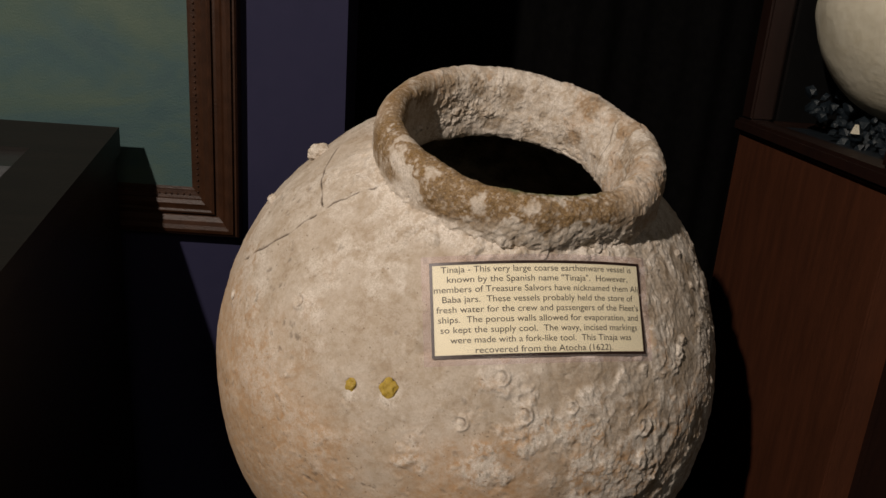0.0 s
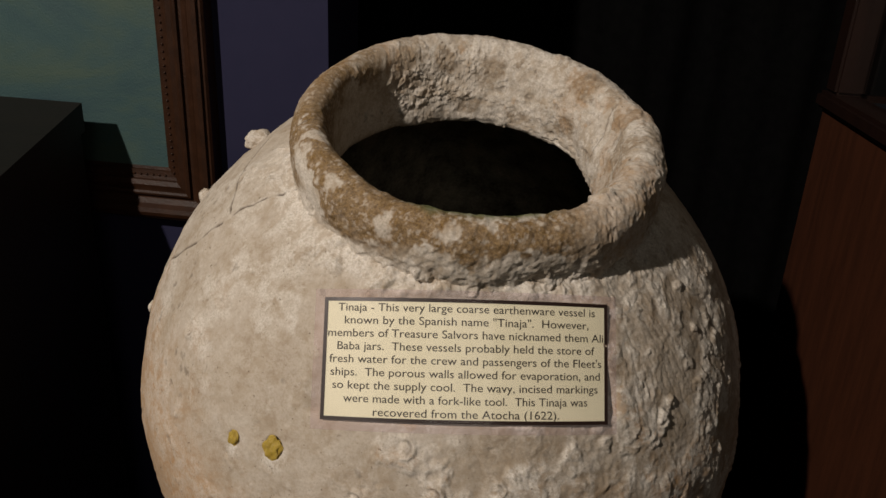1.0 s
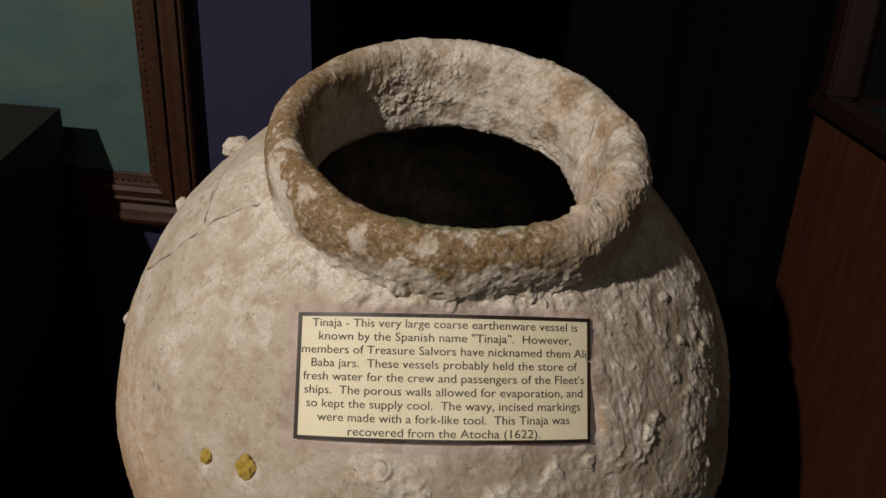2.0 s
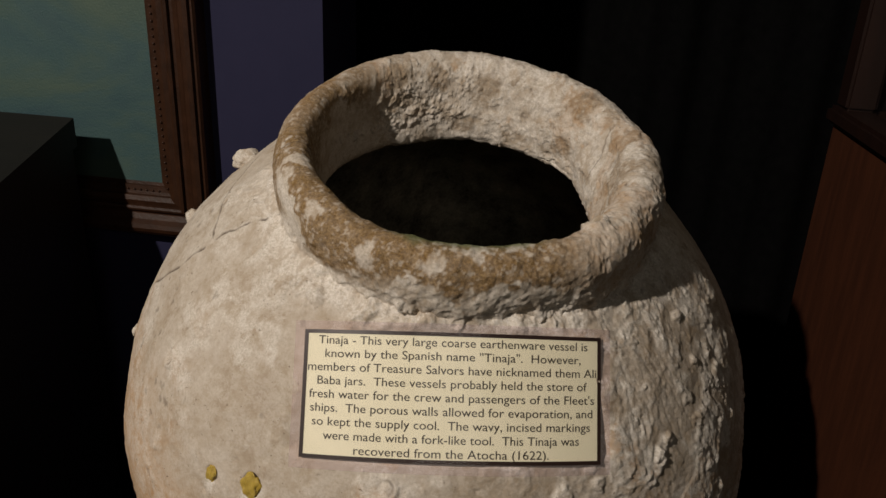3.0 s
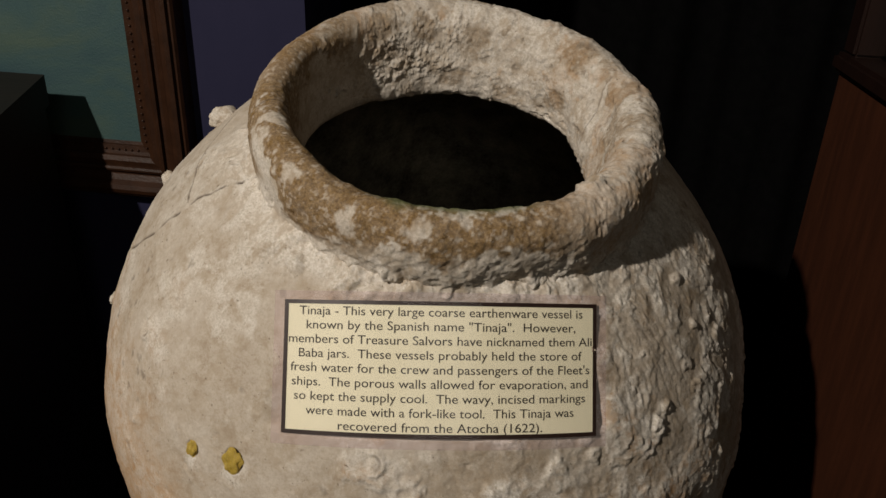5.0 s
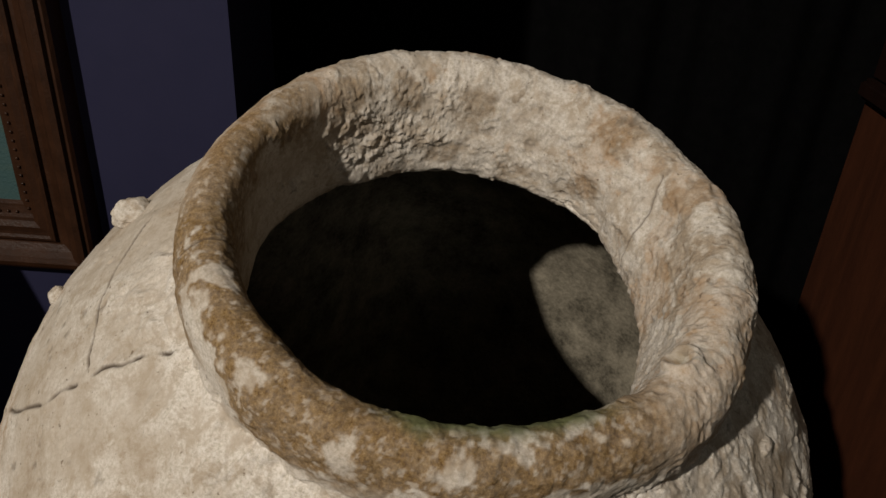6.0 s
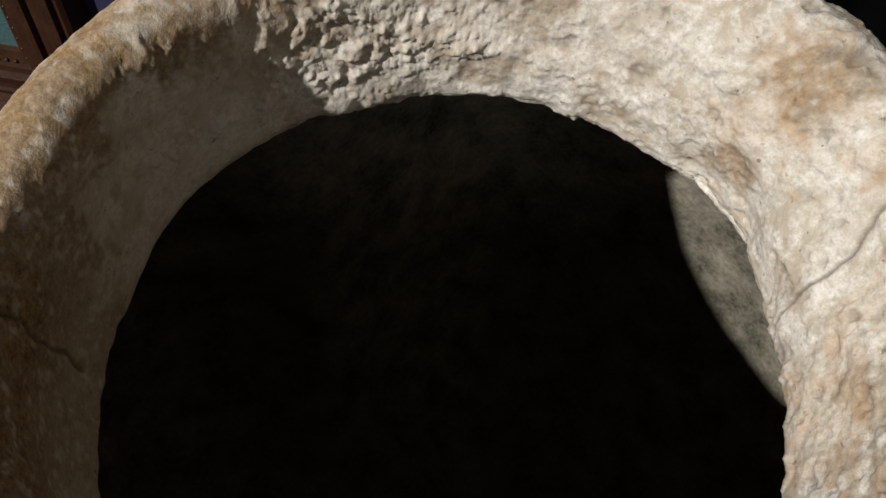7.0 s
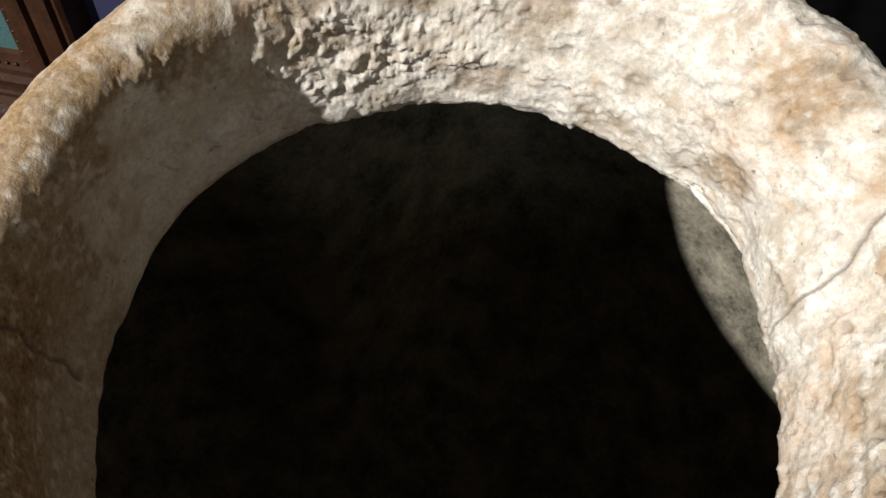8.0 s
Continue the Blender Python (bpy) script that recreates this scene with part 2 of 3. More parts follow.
structure("floor", box((-2.7, -2.7, -0.1), (2.2, 1.85, 0.0)), FLOOR, "dark carpeted gallery floor")
structure("ceiling", box((-2.7, -2.7, 2.9), (2.2, 1.85, 3.0)), CEILING, "dark painted gallery ceiling")
structure("wall_back", box((-2.7, WALL_Y, 0.0), (GAP_X, WALL_Y + 0.12, 2.9)), PURPLE, "wall painted dull dark purple")
structure("wall_alcove", box((-0.72, 1.73, 0.0), (2.2, 1.85, 2.9)), BLACK, "black painted wall of the alcove")
structure("wall_alcove_side", box((-0.72, WALL_Y + 0.12, 0.0), (-0.62, 1.73, 2.9)), BLACK, "black painted side wall of the alcove")
structure("wall_left", box((-2.7, -2.7, 0.0), (-2.58, WALL_Y, 2.9)), PURPLE, "wall painted dull dark purple")
structure("wall_right", box((2.08, -2.7, 0.0), (2.2, 1.73, 2.9)), BLACK, "black painted wall")
structure("wall_front", box((-2.58, -2.7, 0.0), (2.08, -2.58, 2.9)), PURPLE, "wall painted dull dark purple")


def curtain():
    X = np.linspace(-0.58, 2.0, 280)
    fold = 0.02 * np.sin(X * 34 + 1.5 * np.sin(X * 7)) + 0.008 * np.sin(X * 91)
    Z = np.linspace(0.01, 2.88, 12)
    front = np.stack([np.stack([X, 1.52 + fold * (0.7 + 0.1 * k / 12), np.full_like(X, z)], -1) for k, z in enumerate(Z)])
    back = front[:, ::-1] + np.array([0, 0.004, 0])
    ob = mesh_part("curtain", grid_mesh("curtain", np.concatenate([front, back], 1)), DRAPE)
    tagged(ob, "black cloth curtain hanging in soft folds behind the jar", "curtain")


curtain()

# ---- the large jar ----
AXIS_X, AXIS_Y, AXIS_Z = Vector((0.9975, -0.0009, -0.0702)), Vector((0.0238, 0.9454, 0.3250)), Vector((0.0661, -0.3259, 0.9431))
RIM_C = Vector((0.0831, 0.6999, 1.1881))
BODY_R, BODY_H, BODY_DEPTH = 0.2655, 0.2791, 0.2658
BASE = RIM_C + AXIS_X * -0.0095 + AXIS_Y * 0.0023 - AXIS_Z * (BODY_DEPTH + BODY_H)
JAR = Matrix.Translation(BASE) @ Matrix((AXIS_X, AXIS_Y, AXIS_Z)).transposed().to_4x4()
RIM_AT = np.array([0.0095, -0.0023, BODY_DEPTH + BODY_H])


def on_body(ang, h, out=0.0):
    """A place on the jar's body: degrees round it, metres over its widest ring."""
    r = BODY_R * math.sqrt(max(0.0, 1 - (h / BODY_H) ** 2)) + out
    return np.array([r * math.cos(radians(ang)), r * math.sin(radians(ang)), h + BODY_H])


CRACKS = [[(171.8, 0.2256), (180, 0.2218), (-170.4, 0.2185), (-161, 0.2172), (-155.3, 0.2157)],
          [(-146.1, 0.2474), (-148.8, 0.2400), (-152.3, 0.2297), (-155.3, 0.2157), (-156, 0.2040), (-158.8, 0.1810), (-163, 0.155), (-167.6, 0.1295)]]
CRESCENTS = [(-138.9, 0.167, 0.008), (-88.0, 0.1754, 0.008), (-82.7, 0.1521, 0.009), (-94.7, 0.142, 0.007), (-55.5, 0.1269, 0.010), (-146.7, 0.154, 0.003),
             (-132.6, 0.118, 0.003), (-72.5, 0.1562, 0.006), (-52.8, 0.0834, 0.009)]
PLUGS = [(-118.0, 0.1414, 0.0048), (-110.3, 0.1510, 0.0072)]
# thick scabs of crust: degrees, height, radius, how proud
BOSSES = [(-19.2, 0.209, 0.005, 0.0045), (-25, 0.1999, 0.008, 0.0016), (-21.9, 0.1875, 0.004, 0.0035), (-36.6, 0.1676, 0.006, 0.0045), (-39.3, 0.1628, 0.006, 0.004), (-28.2, 0.1629, 0.005, 0.003),
          (-28.7, 0.1307, 0.005, 0.0035), (-52.4, 0.1664, 0.006, 0.003), (-28, 0.1759, 0.006, 0.0025), (-41.7, 0.2212, 0.006, 0.0012), (-55.5, 0.1269, 0.010, 0.0025), (-56.3, 0.0983, 0.009, 0.0035)]


def clear_of_wall(P):
    """The jar's hidden back is a little flattened where it stands against the wall's end."""
    R = np.array(Matrix((AXIS_X, AXIS_Y, AXIS_Z)))
    W = P @ R + np.array(BASE)
    near = 1 - step(W[..., 0], -0.085, 0.03)
    W[..., 1] -= near * 0.5 * np.clip(W[..., 1] - 0.80, 0, 1)
    return (W - np.array(BASE)) @ R.T


def angles(dense_from, dense_to, n_dense, n_rest):
    a = np.linspace(dense_from, dense_to, n_dense, endpoint=False)
    b = np.linspace(dense_to, dense_from + 360, n_rest, endpoint=False)
    return np.concatenate([a, b])


def jar_body(jar):
    ang = angles(-203, 23, 960, 90)
    tilt = np.concatenate([np.linspace(25, 98, 340, endpoint=False), np.linspace(98, 180, 30)])
    A, T = np.meshgrid(np.radians(ang), np.radians(tilt))
    deg = np.degrees(A)
    N = np.stack([np.sin(T) * np.cos(A) / BODY_R, np.sin(T) * np.sin(A) / BODY_R, np.cos(T) / BODY_H], -1)
    N /= np.linalg.norm(N, axis=-1, keepdims=True)
    P = np.stack([BODY_R * np.sin(T) * np.cos(A), BODY_R * np.sin(T) * np.sin(A), BODY_H * np.cos(T) + BODY_H], -1)
    h = P[..., 2] - BODY_H
    W = P + 0.006 * np.stack([soft_noise(P, 0.03, s) for s in (3, 4, 5)], -1)
    big, mid, fine = fbm(P, 0.09, 4, 7), fbm(W, 0.03, 4, 17), fbm(P, 0.008, 3, 27)
    # where the sea left its crust
    right = between(deg, -36, 34, 14)
    low = between(deg, -80, 30, 14) * (1 - step(h, 0.165, 0.185))
    ragged = 0.35 * fbm(P, 0.007, 3, 153)
    streak = np.clip(right * (0.5 + 0.5 * step(mid + 0.35 * big + ragged, -0.5, 0.15)) + 0.9 * low * step(mid + 0.3 * big + ragged, 0.0, 0.6), 0, 1)
    collar = between(deg, -92, 70, 30) * step(h + 0.012 * mid, 0.224, 0.243)
    pale = (0.32 + 0.48 * step(0.5 * big + mid + ragged, -0.35, 0.5)) * (0.35 + 0.65 * step(h, 0.04, 0.17))
    crust = np.clip(np.maximum(np.maximum(streak, collar), pale), 0, 1)
    rough = np.clip(np.maximum(streak, collar * step(mid, -0.3, 0.2)), 0, 1)
    level = h - 0.014 * (1 - ((deg + 77.5) / 30) ** 2)
    hidden = between(deg, -78, 25.5, 5) * step(level, 0.173, 0.179) * (1 - step(level, 0.222, 0.228))
    tall = W * np.array([1.0, 1.0, 0.55])
    d = 0.0016 * big + 0.0004 * mid + 0.00022 * fine
    d += rough * 0.0006 * step(mid, -0.1, 0.1) + 0.0011 * rough * within(rough, tall, crumbs, 0.0070, 5, 0.16)
    d += rough * (0.0013 * within(rough, tall, crumbs, 0.0042, 8, 0.28) + 0.0006 * within(rough, W, crumbs, 0.003, 9, 0.3))
    d += 0.0030 * collar * np.clip(within(collar, W, fbm, 0.012, 4, 61), 0, 1)
    seen = between(deg, -90, 112, 4) * step(h, -0.06, -0.04)
    patchy = seen * step(fbm(P, 0.04, 2, 79), 0.0, 0.3)
    d += 0.0008 * within(seen, W, crumbs, 0.005, 13, 0.06)
    pits = within(seen, W, crumbs, 0.0042, 31, 0.035)
    specks = within(patchy, W, crumbs, 0.0038, 37, 0.05)
    d -= 0.0015 * pits
    # thin plates of crust with crisp edges, and combed vertical grooves between them
    plate = within(rough, tall, fbm, 0.014, 4, 173)
    d += rough * (0.0005 * step(plate, 0.02, 0.10) + 0.0005 * step(plate, 0.30, 0.36))
    combed = between(deg, -38, 6, 4) * step(h, 0.15, 0.165) * (1 - step(h, 0.205, 0.215)) * (1 - 0.8 * step(plate, 0.0, 0.1))
    d -= 0.00025 * combed * step(np.sin(np.radians((deg + 1.2 * mid) * 200)), 0.3, 0.9)
    for a, z, size, proud in BOSSES:
        far = np.linalg.norm(P - on_body(a, z), axis=-1) / size + 0.45 * soft_noise(P, size * 0.8, 181) + 0.25 * soft_noise(P, size * 0.35, 183)
        d += 0.55 * proud * (1 - step(far, 0.55, 0.95)) * (0.8 + 0.4 * soft_noise(P, 0.003, 185))
        crust = np.maximum(crust, 1 - step(far, 0.8, 1.2))
    d = d * (1 - 0.9 * hidden) - 0.006 * hidden
    darkening = np.clip(0.9 * pits * patchy + 0.8 * specks * patchy, 0, 0.5)
    Q = P + 0.0016 * np.stack([soft_noise(P, 0.012, 41 + s) for s in range(3)], -1)
    for line in CRACKS:
        turns = np.unwrap(np.radians([a for a, _ in line]))
        at = np.linspace(0, len(line) - 1, 14 * (len(line) - 1) + 1)
        spots = zip(np.degrees(np.interp(at, range(len(line)), turns)), np.interp(at, range(len(line)), [z for _, z in line]))
        nodes = [on_body(a, z) for a, z in spots]
        dist = to_line(Q, nodes)
        d -= 0.0015 * (1 - step(dist, 0.0003, 0.0014))
        d += 0.0005 * (1 - step(dist, 0.001, 0.006))
        darkening = np.maximum(darkening, 1 - step(dist, 0.0004, 0.0014))
    for a, z, size in CRESCENTS:
        c = on_body(a, z)
        off = P - c
        far = np.linalg.norm(off, axis=-1)
        east = off @ np.array([-math.sin(radians(a)), math.cos(radians(a)), 0])
        ring = np.exp(-((far - size * 0.75) / (size * 0.2)) ** 2)
        d += 0.0018 * ring * step(east, -size * 0.6, 0) - 0.0008 * np.exp(-((far - size * 0.45) / (size * 0.25)) ** 2)
        crust = np.maximum(crust, 0.8 * np.exp(-(far / (size * 1.1)) ** 4))
        darkening = np.maximum(darkening, 0.6 * np.exp(-((far - size * 0.5) / (size * 0.16)) ** 2) * step(east, 0, size * 0.3))
    for a, z, size in PLUGS:
        far = np.linalg.norm(P - on_body(a, z), axis=-1)
        d -= 0.003 * (1 - step(far, size * 0.8, size * 1.1))
        crust = np.maximum(crust, 0.9 * np.exp(-(np.linalg.norm(P - on_body(a + 0.6, z - 0.005), axis=-1) / (size * 1.7)) ** 4))
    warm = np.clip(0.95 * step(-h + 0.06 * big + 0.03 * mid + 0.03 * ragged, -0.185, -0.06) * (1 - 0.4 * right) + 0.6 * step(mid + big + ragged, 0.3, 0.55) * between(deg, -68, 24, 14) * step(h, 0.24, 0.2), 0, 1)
    stain = np.clip(0.3 * right * step(-mid - ragged, 0.1, 0.5) * step(h, 0.235, 0.205), 0, 1)
    me = grid_mesh("body", clear_of_wall(P + d[..., None] * N), masks={"crust": crust, "warm": warm, "stain": stain, "darkening": darkening, "green": 0 * h})
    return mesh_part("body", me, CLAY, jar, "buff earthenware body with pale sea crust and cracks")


# section of the rim and neck: radius, height over the rim's middle
RIM_SECTION = [(0.1136, -0.0497), (0.1236, -0.0385), (0.1281, -0.0248), (0.1301, -0.0075), (0.1291, 0.0062), (0.1247, 0.0155), (0.1170, 0.0205), (0.1096, 0.0199),
               (0.1040, 0.0143), (0.1018, 0.0037), (0.1011, -0.0099), (0.1003, -0.0248), (0.0995, -0.0355), (0.1000, -0.0400), (0.1030, -0.0440), (0.1140, -0.0465), (0.1340, -0.0500)]


def smooth_section(points, n):
    """A Catmull-Rom line through a section, in even steps."""
    p = np.array([points[0], *points, points[-1]])
    out = []
    for i in range(1, len(p) - 2):
        for s in np.linspace(0, 1, 30, endpoint=False):
            a, b, c, e = p[i - 1], p[i], p[i + 1], p[i + 2]
            out.append(0.5 * (2 * b + (c - a) * s + (2 * a - 5 * b + 4 * c - e) * s * s + (3 * b - a - 3 * c + e) * s ** 3))
    out = np.array(out + [p[-1]])
    run = np.r_[0, np.cumsum(np.linalg.norm(np.diff(out, axis=0), axis=1))]
    even = np.linspace(0, run[-1], n)
    return np.stack([np.interp(even, run, out[:, 0]), np.interp(even, run, out[:, 1])], -1)


# stains and bare white crust on the rim: x, y, z from the rim's middle, radius, depth of the stain
OCHRE_SPOTS = [(0.0625, 0.0712, -0.0188, 0.013, 0.6), (-0.0024, 0.1006, 0.0053, 0.013, 0.5), (0.0729, 0.0768, 0.0163, 0.015, 0.6), (0.0944, 0.0556, 0.0199, 0.011, 0.5),
               (-0.0406, 0.0945, 0.0111, 0.010, 0.6), (-0.0695, 0.0766, 0.0127, 0.011, 0.6), (0.1056, -0.0019, 0.016, 0.014, 0.6), (0.1024, -0.0115, 0.0106, 0.011, 0.5),
               (0.0629, -0.0987, 0.0205, 0.012, 0.4), (0.0809, -0.0898, 0.018, 0.009, 0.4), (-0.0175, 0.0917, -0.0275, 0.009, 0.5), (-0.0012, 0.0982, -0.0038, 0.009, 0.4),
               (-0.1054, -0.0083, 0.016, 0.022, 0.85), (-0.103, 0.0063, 0.009, 0.016, 0.7), (-0.1011, -0.0193, -0.0004, 0.024, 0.75), (-0.097, -0.0358, -0.0011, 0.022, 0.75)]
WHITE_SPOTS = [(-0.0775, -0.0957, 0.0165, 0.012), (-0.1022, -0.0729, 0.0136, 0.013), (-0.0384, -0.1217, 0.0095, 0.012), (0.0054, -0.1246, 0.0155, 0.008),
               (0.0367, 0.0857, -0.0241, 0.012), (-0.0978, 0.0278, -0.0011, 0.014), (-0.093, 0.0401, -0.0017, 0.015), (-0.1, 0.0179, -0.0174, 0.012)]


def jar_neck(jar):
    S = smooth_section(RIM_SECTION, 230)
    D = np.gradient(S, axis=0)
    NS = np.stack([-D[:, 1], D[:, 0]], -1)
    NS /= -np.linalg.norm(NS, axis=1, keepdims=True)
    ang = np.linspace(-180, 180, 1250, endpoint=False)
    A = np.radians(ang)[None, :]
    deg = np.broadcast_to(ang[None, :], (len(S), len(ang)))
    r, z = S[:, :1], S[:, 1:]
    inward = step(-np.arange(len(S))[:, None] / len(S), -0.75, -0.45)
    shift = -0.0087 * (1 - inward)
    lift = (-0.0032 * np.cos(A) + 0.0016 * np.sin(A)) * step(z, -0.03, 0.01)
    r = r + 0.0055 * inward * between(ang[None, :], 0, 32, 38) + 0.003 * (1 - inward) * between(ang[None, :], 150, 16, 18)
    P = np.stack([r * np.cos(A) - 0.0032 * (1 - inward), r * np.sin(A) + shift + 0 * A, z + lift], -1) + RIM_AT
    N = np.stack([NS[:, :1] * np.cos(A), NS[:, :1] * np.sin(A), NS[:, 1:] + 0 * A], -1)
    s = np.broadcast_to((np.arange(len(S)) / len(S))[:, None], deg.shape)
    W = P + 0.004 * np.stack([soft_noise(P, 0.02, t + 60) for t in range(3)], -1)
    big, mid, fine = fbm(P, 0.07, 3, 71), fbm(W, 0.022, 4, 81), fbm(P, 0.006, 3, 91)
    skirt = (1 - step(s + 0.03 * mid, 0.16, 0.24)) * between(deg, -82, 75, 25)
    back = between(deg, 128, 22, 24) * step(s, 0.46, 0.54) * (1 - step(s, 0.68, 0.76))
    east = between(deg, 5, 48, 25)
    west = between(deg, 178, 34, 14) * step(s, 0.52, 0.60)
    front = between(deg, -112, 52, 24)
    calm = 1 - 0.85 * between(deg, 184, 34, 18)
    gritty = calm * np.clip(0.55 * skirt + 0.75 * back + 0.3 * east * step(mid, -0.3, 0.3) + 0.12 * (1 - west) * step(mid, -0.2, 0.4), 0, 1) * step(-s, -0.9, -0.86)
    grit = within(gritty, W, crumbs, 0.0046, 3, 0.5) * step(fbm(P, 0.025, 3, 57), -0.25, 0.25)
    d = (0.0020 * big + 0.0007 * mid + 0.0005 * fine + 0.00025 * fbm(P, 0.0028, 2, 163)) * (1 - 0.55 * between(deg, 178, 38, 20))
    d += gritty * (0.0026 * grit + 0.0014 * within(gritty, W, crumbs, 0.0026, 15, 0.5))
    d += back * step(fbm(P, 0.03, 3, 143), -0.35, 0.25) * (0.0042 * within(back, W, crumbs, 0.0080, 33, 0.22) + 0.0028 * within(back, W, crumbs, 0.0042, 35, 0.5)) + skirt * 0.0045 * np.clip(within(skirt, W, fbm, 0.011, 4, 43), -0.2, 1)
    d += front * (1 - skirt) * 0.0004 * fbm(P, 0.0045, 2, 47)
    # thin crisp plates of crust
    plate = fbm(W, 0.011, 4, 173)
    d += calm * (1 - 0.6 * front) * (0.0004 * step(plate, 0.0, 0.07) + 0.0005 * step(plate, 0.32, 0.38))
    # a small hole worn into the lip
    pock = np.linalg.norm(P - RIM_AT - np.array([-0.1037, 0.0297, 0.0182]), axis=-1)
    d -= 0.004 * (1 - step(pock, 0.0012, 0.0030))
    holed = between(deg, 15, 60, 25) * step(s, 0.3, 0.4) * step(-s, -0.85, -0.8)
    pits = holed * (within(holed, W, crumbs, 0.0075, 25, 0.06) + within(holed, W, crumbs, 0.004, 26, 0.10))
    d -= 0.0020 * pits
    # a limpet scar on the rim
    scar = np.linalg.norm(P - (RIM_AT + np.array([0.109 * math.cos(radians(-35)), 0.109 * math.sin(radians(-35)), 0.0175])), axis=-1)
    d += 0.0030 * np.exp(-((scar - 0.0080) / 0.002) ** 2) - 0.0022 * np.exp(-(scar / 0.0055) ** 4)
    # a worn notch low in the throat
    d -= 0.004 * between(deg, 48, 5, 8) * step(s, 0.62, 0.72) * (1 - step(s, 0.8, 0.86))
    darkening = 0.7 * pits
    # two cracks: one down the throat, one over the rim
    off = P - RIM_AT
    turn = np.degrees(np.arctan2(off[..., 1], off[..., 0])) + 0.9 * soft_noise(P, 0.012, 45) + 0.5 * soft_noise(P, 0.004, 46)
    low = np.interp(off[..., 2], (-0.034, -0.004, 0.008, 0.013), (19, 23, 26.8, 28.5))
    over = np.interp(s, (0.24, 0.36, 0.48, 0.72), (-152.5, -159, -160, -159))
    for path, held in ((low, (s > 0.42) & (s < 0.8) & (off[..., 2] < 0.013)), (over, (s > 0.25) & (s < 0.74))):
        dist = np.where(held, np.hypot(off[..., 0], off[..., 1]) * np.abs(np.radians((turn - path + 180) % 360 - 180)), 1)
        d -= 0.0009 * (1 - step(dist, 0.0002, 0.0011))
        darkening = np.maximum(darkening, 0.65 * (1 - step(dist, 0.0002, 0.0010)))
    ragged = 0.3 * fbm(P, 0.006, 3, 153)
    patch = fbm(W, 0.03, 4, 101) + ragged
    band = step(s + 0.05 * mid + 0.04 * ragged, 0.21, 0.31) * (1 - 0.45 * step(s, 0.58, 0.70))
    ochre = front * band * (1 - 0.9 * step(patch + 0.45 * step(-s, -0.36, -0.26), 0.45, 0.62))
    rim_left = between(deg, 178, 30, 16) * step(s, 0.33, 0.42) * (1 - step(s + 0.05 * mid, 0.56, 0.66))
    ochre = np.maximum(ochre, 0.85 * rim_left * (1 - 0.7 * step(patch, 0.25, 0.6)))
    inner_left = between(deg, -168, 26, 16) * step(s, 0.5, 0.6)
    ochre = np.maximum(ochre, 0.5 * inner_left * step(patch, -0.3, 0.2))
    ochre = np.maximum(ochre, 0.4 * step(fbm(W, 0.030, 4, 111) + ragged, 0.42, 0.6) * (1 - front) * (1 - west))
    worn = 0.35 * mid + 0.9 * ragged
    for x, y, z, size, deep in OCHRE_SPOTS:
        far = np.linalg.norm(off - np.array([x, y, z]), axis=-1) / size + worn
        ochre = np.maximum(ochre, deep * (1 - step(far, 0.6, 1.0)))
    for x, y, z, size in WHITE_SPOTS:
        far = np.linalg.norm(off - np.array([x, y, z]), axis=-1) / size + 1.7 * worn + 0.3 * fine
        ochre = ochre * (0.2 + 0.8 * step(far, 0.5, 1.0))
    flecks = step(fbm(P, 0.0026, 3, 121), 0.25, 0.8)
    stain = np.clip(ochre * (1 - 0.6 * flecks), 0, 1)
    crust = np.clip(np.maximum(skirt, 0.85 * (1 - 0.2 * west)), 0, 1) * (1 - stain)
    warm = 0.6 * step(fbm(W, 0.04, 4, 131) + ragged, 0.05, 0.25) * (1 - front) * (1 - west)
    crust = crust * (1 - 0.6 * warm) * (1 - 0.2 * west)
    green = np.maximum(0.9 * between(deg, -80, 16, 14) * step(s + 0.03 * mid, 0.42, 0.48) * (1 - step(s, 0.54, 0.62)), 0.6 * np.exp(-(scar / 0.0045) ** 2))
    # throat's west side, in shade, is also darkened slightly in the colour
    darkening = np.maximum(darkening, 0.06 * west)
    me = grid_mesh("neck", P + d[..., None] * N, masks={"crust": crust, "warm": warm, "stain": stain, "darkening": darkening, "green": green})
    return mesh_part("neck", me, CLAY, jar, "thick rolled rim with ochre stains and lumpy white crust")


def jar_inside(jar):
    ang = np.radians(np.linspace(0, 360, 240, endpoint=False))
    T = np.radians(np.linspace(28, 180, 120))
    A, T = np.meshgrid(ang, T)
    a, b = BODY_R - 0.014, BODY_H - 0.014
    P = np.stack([a * np.sin(T) * np.cos(A), a * np.sin(T) * np.sin(A), b * np.cos(T) + BODY_H], -1)
    d = 0.002 * fbm(P, 0.05, 4, 5)
    P = P * (1 + d[..., None])
    return mesh_part("inner_wall", grid_mesh("inner_wall", clear_of_wall(P)[::-1]), INNER, jar, "unglazed grey-brown inside of the jar")


def jar_plug(jar, a, z, size, seed):
    bm = bmesh.new()
    bmesh.ops.create_icosphere(bm, subdivisions=4, radius=1)
    c = Vector(on_body(a, z))
    out = Vector((math.cos(radians(a)) / BODY_R * 0.8, math.sin(radians(a)) / BODY_R * 0.8, z / BODY_H ** 2)).normalized()
    turn = out.to_track_quat("Z", "Y")
    for w in bm.verts:
        n = noise.noise(w.co * 1.7 + Vector((seed, 0, 0)))
        w.co = c + turn @ Vector((w.co.x * size * (0.9 + 0.4 * n), w.co.y * size * (1.15 + 0.4 * n), w.co.z * 0.0016 * (1 + 0.6 * n) - 0.0014))
    part("plug", bm, RESIN, jar, "glossy yellow resin plug", True)


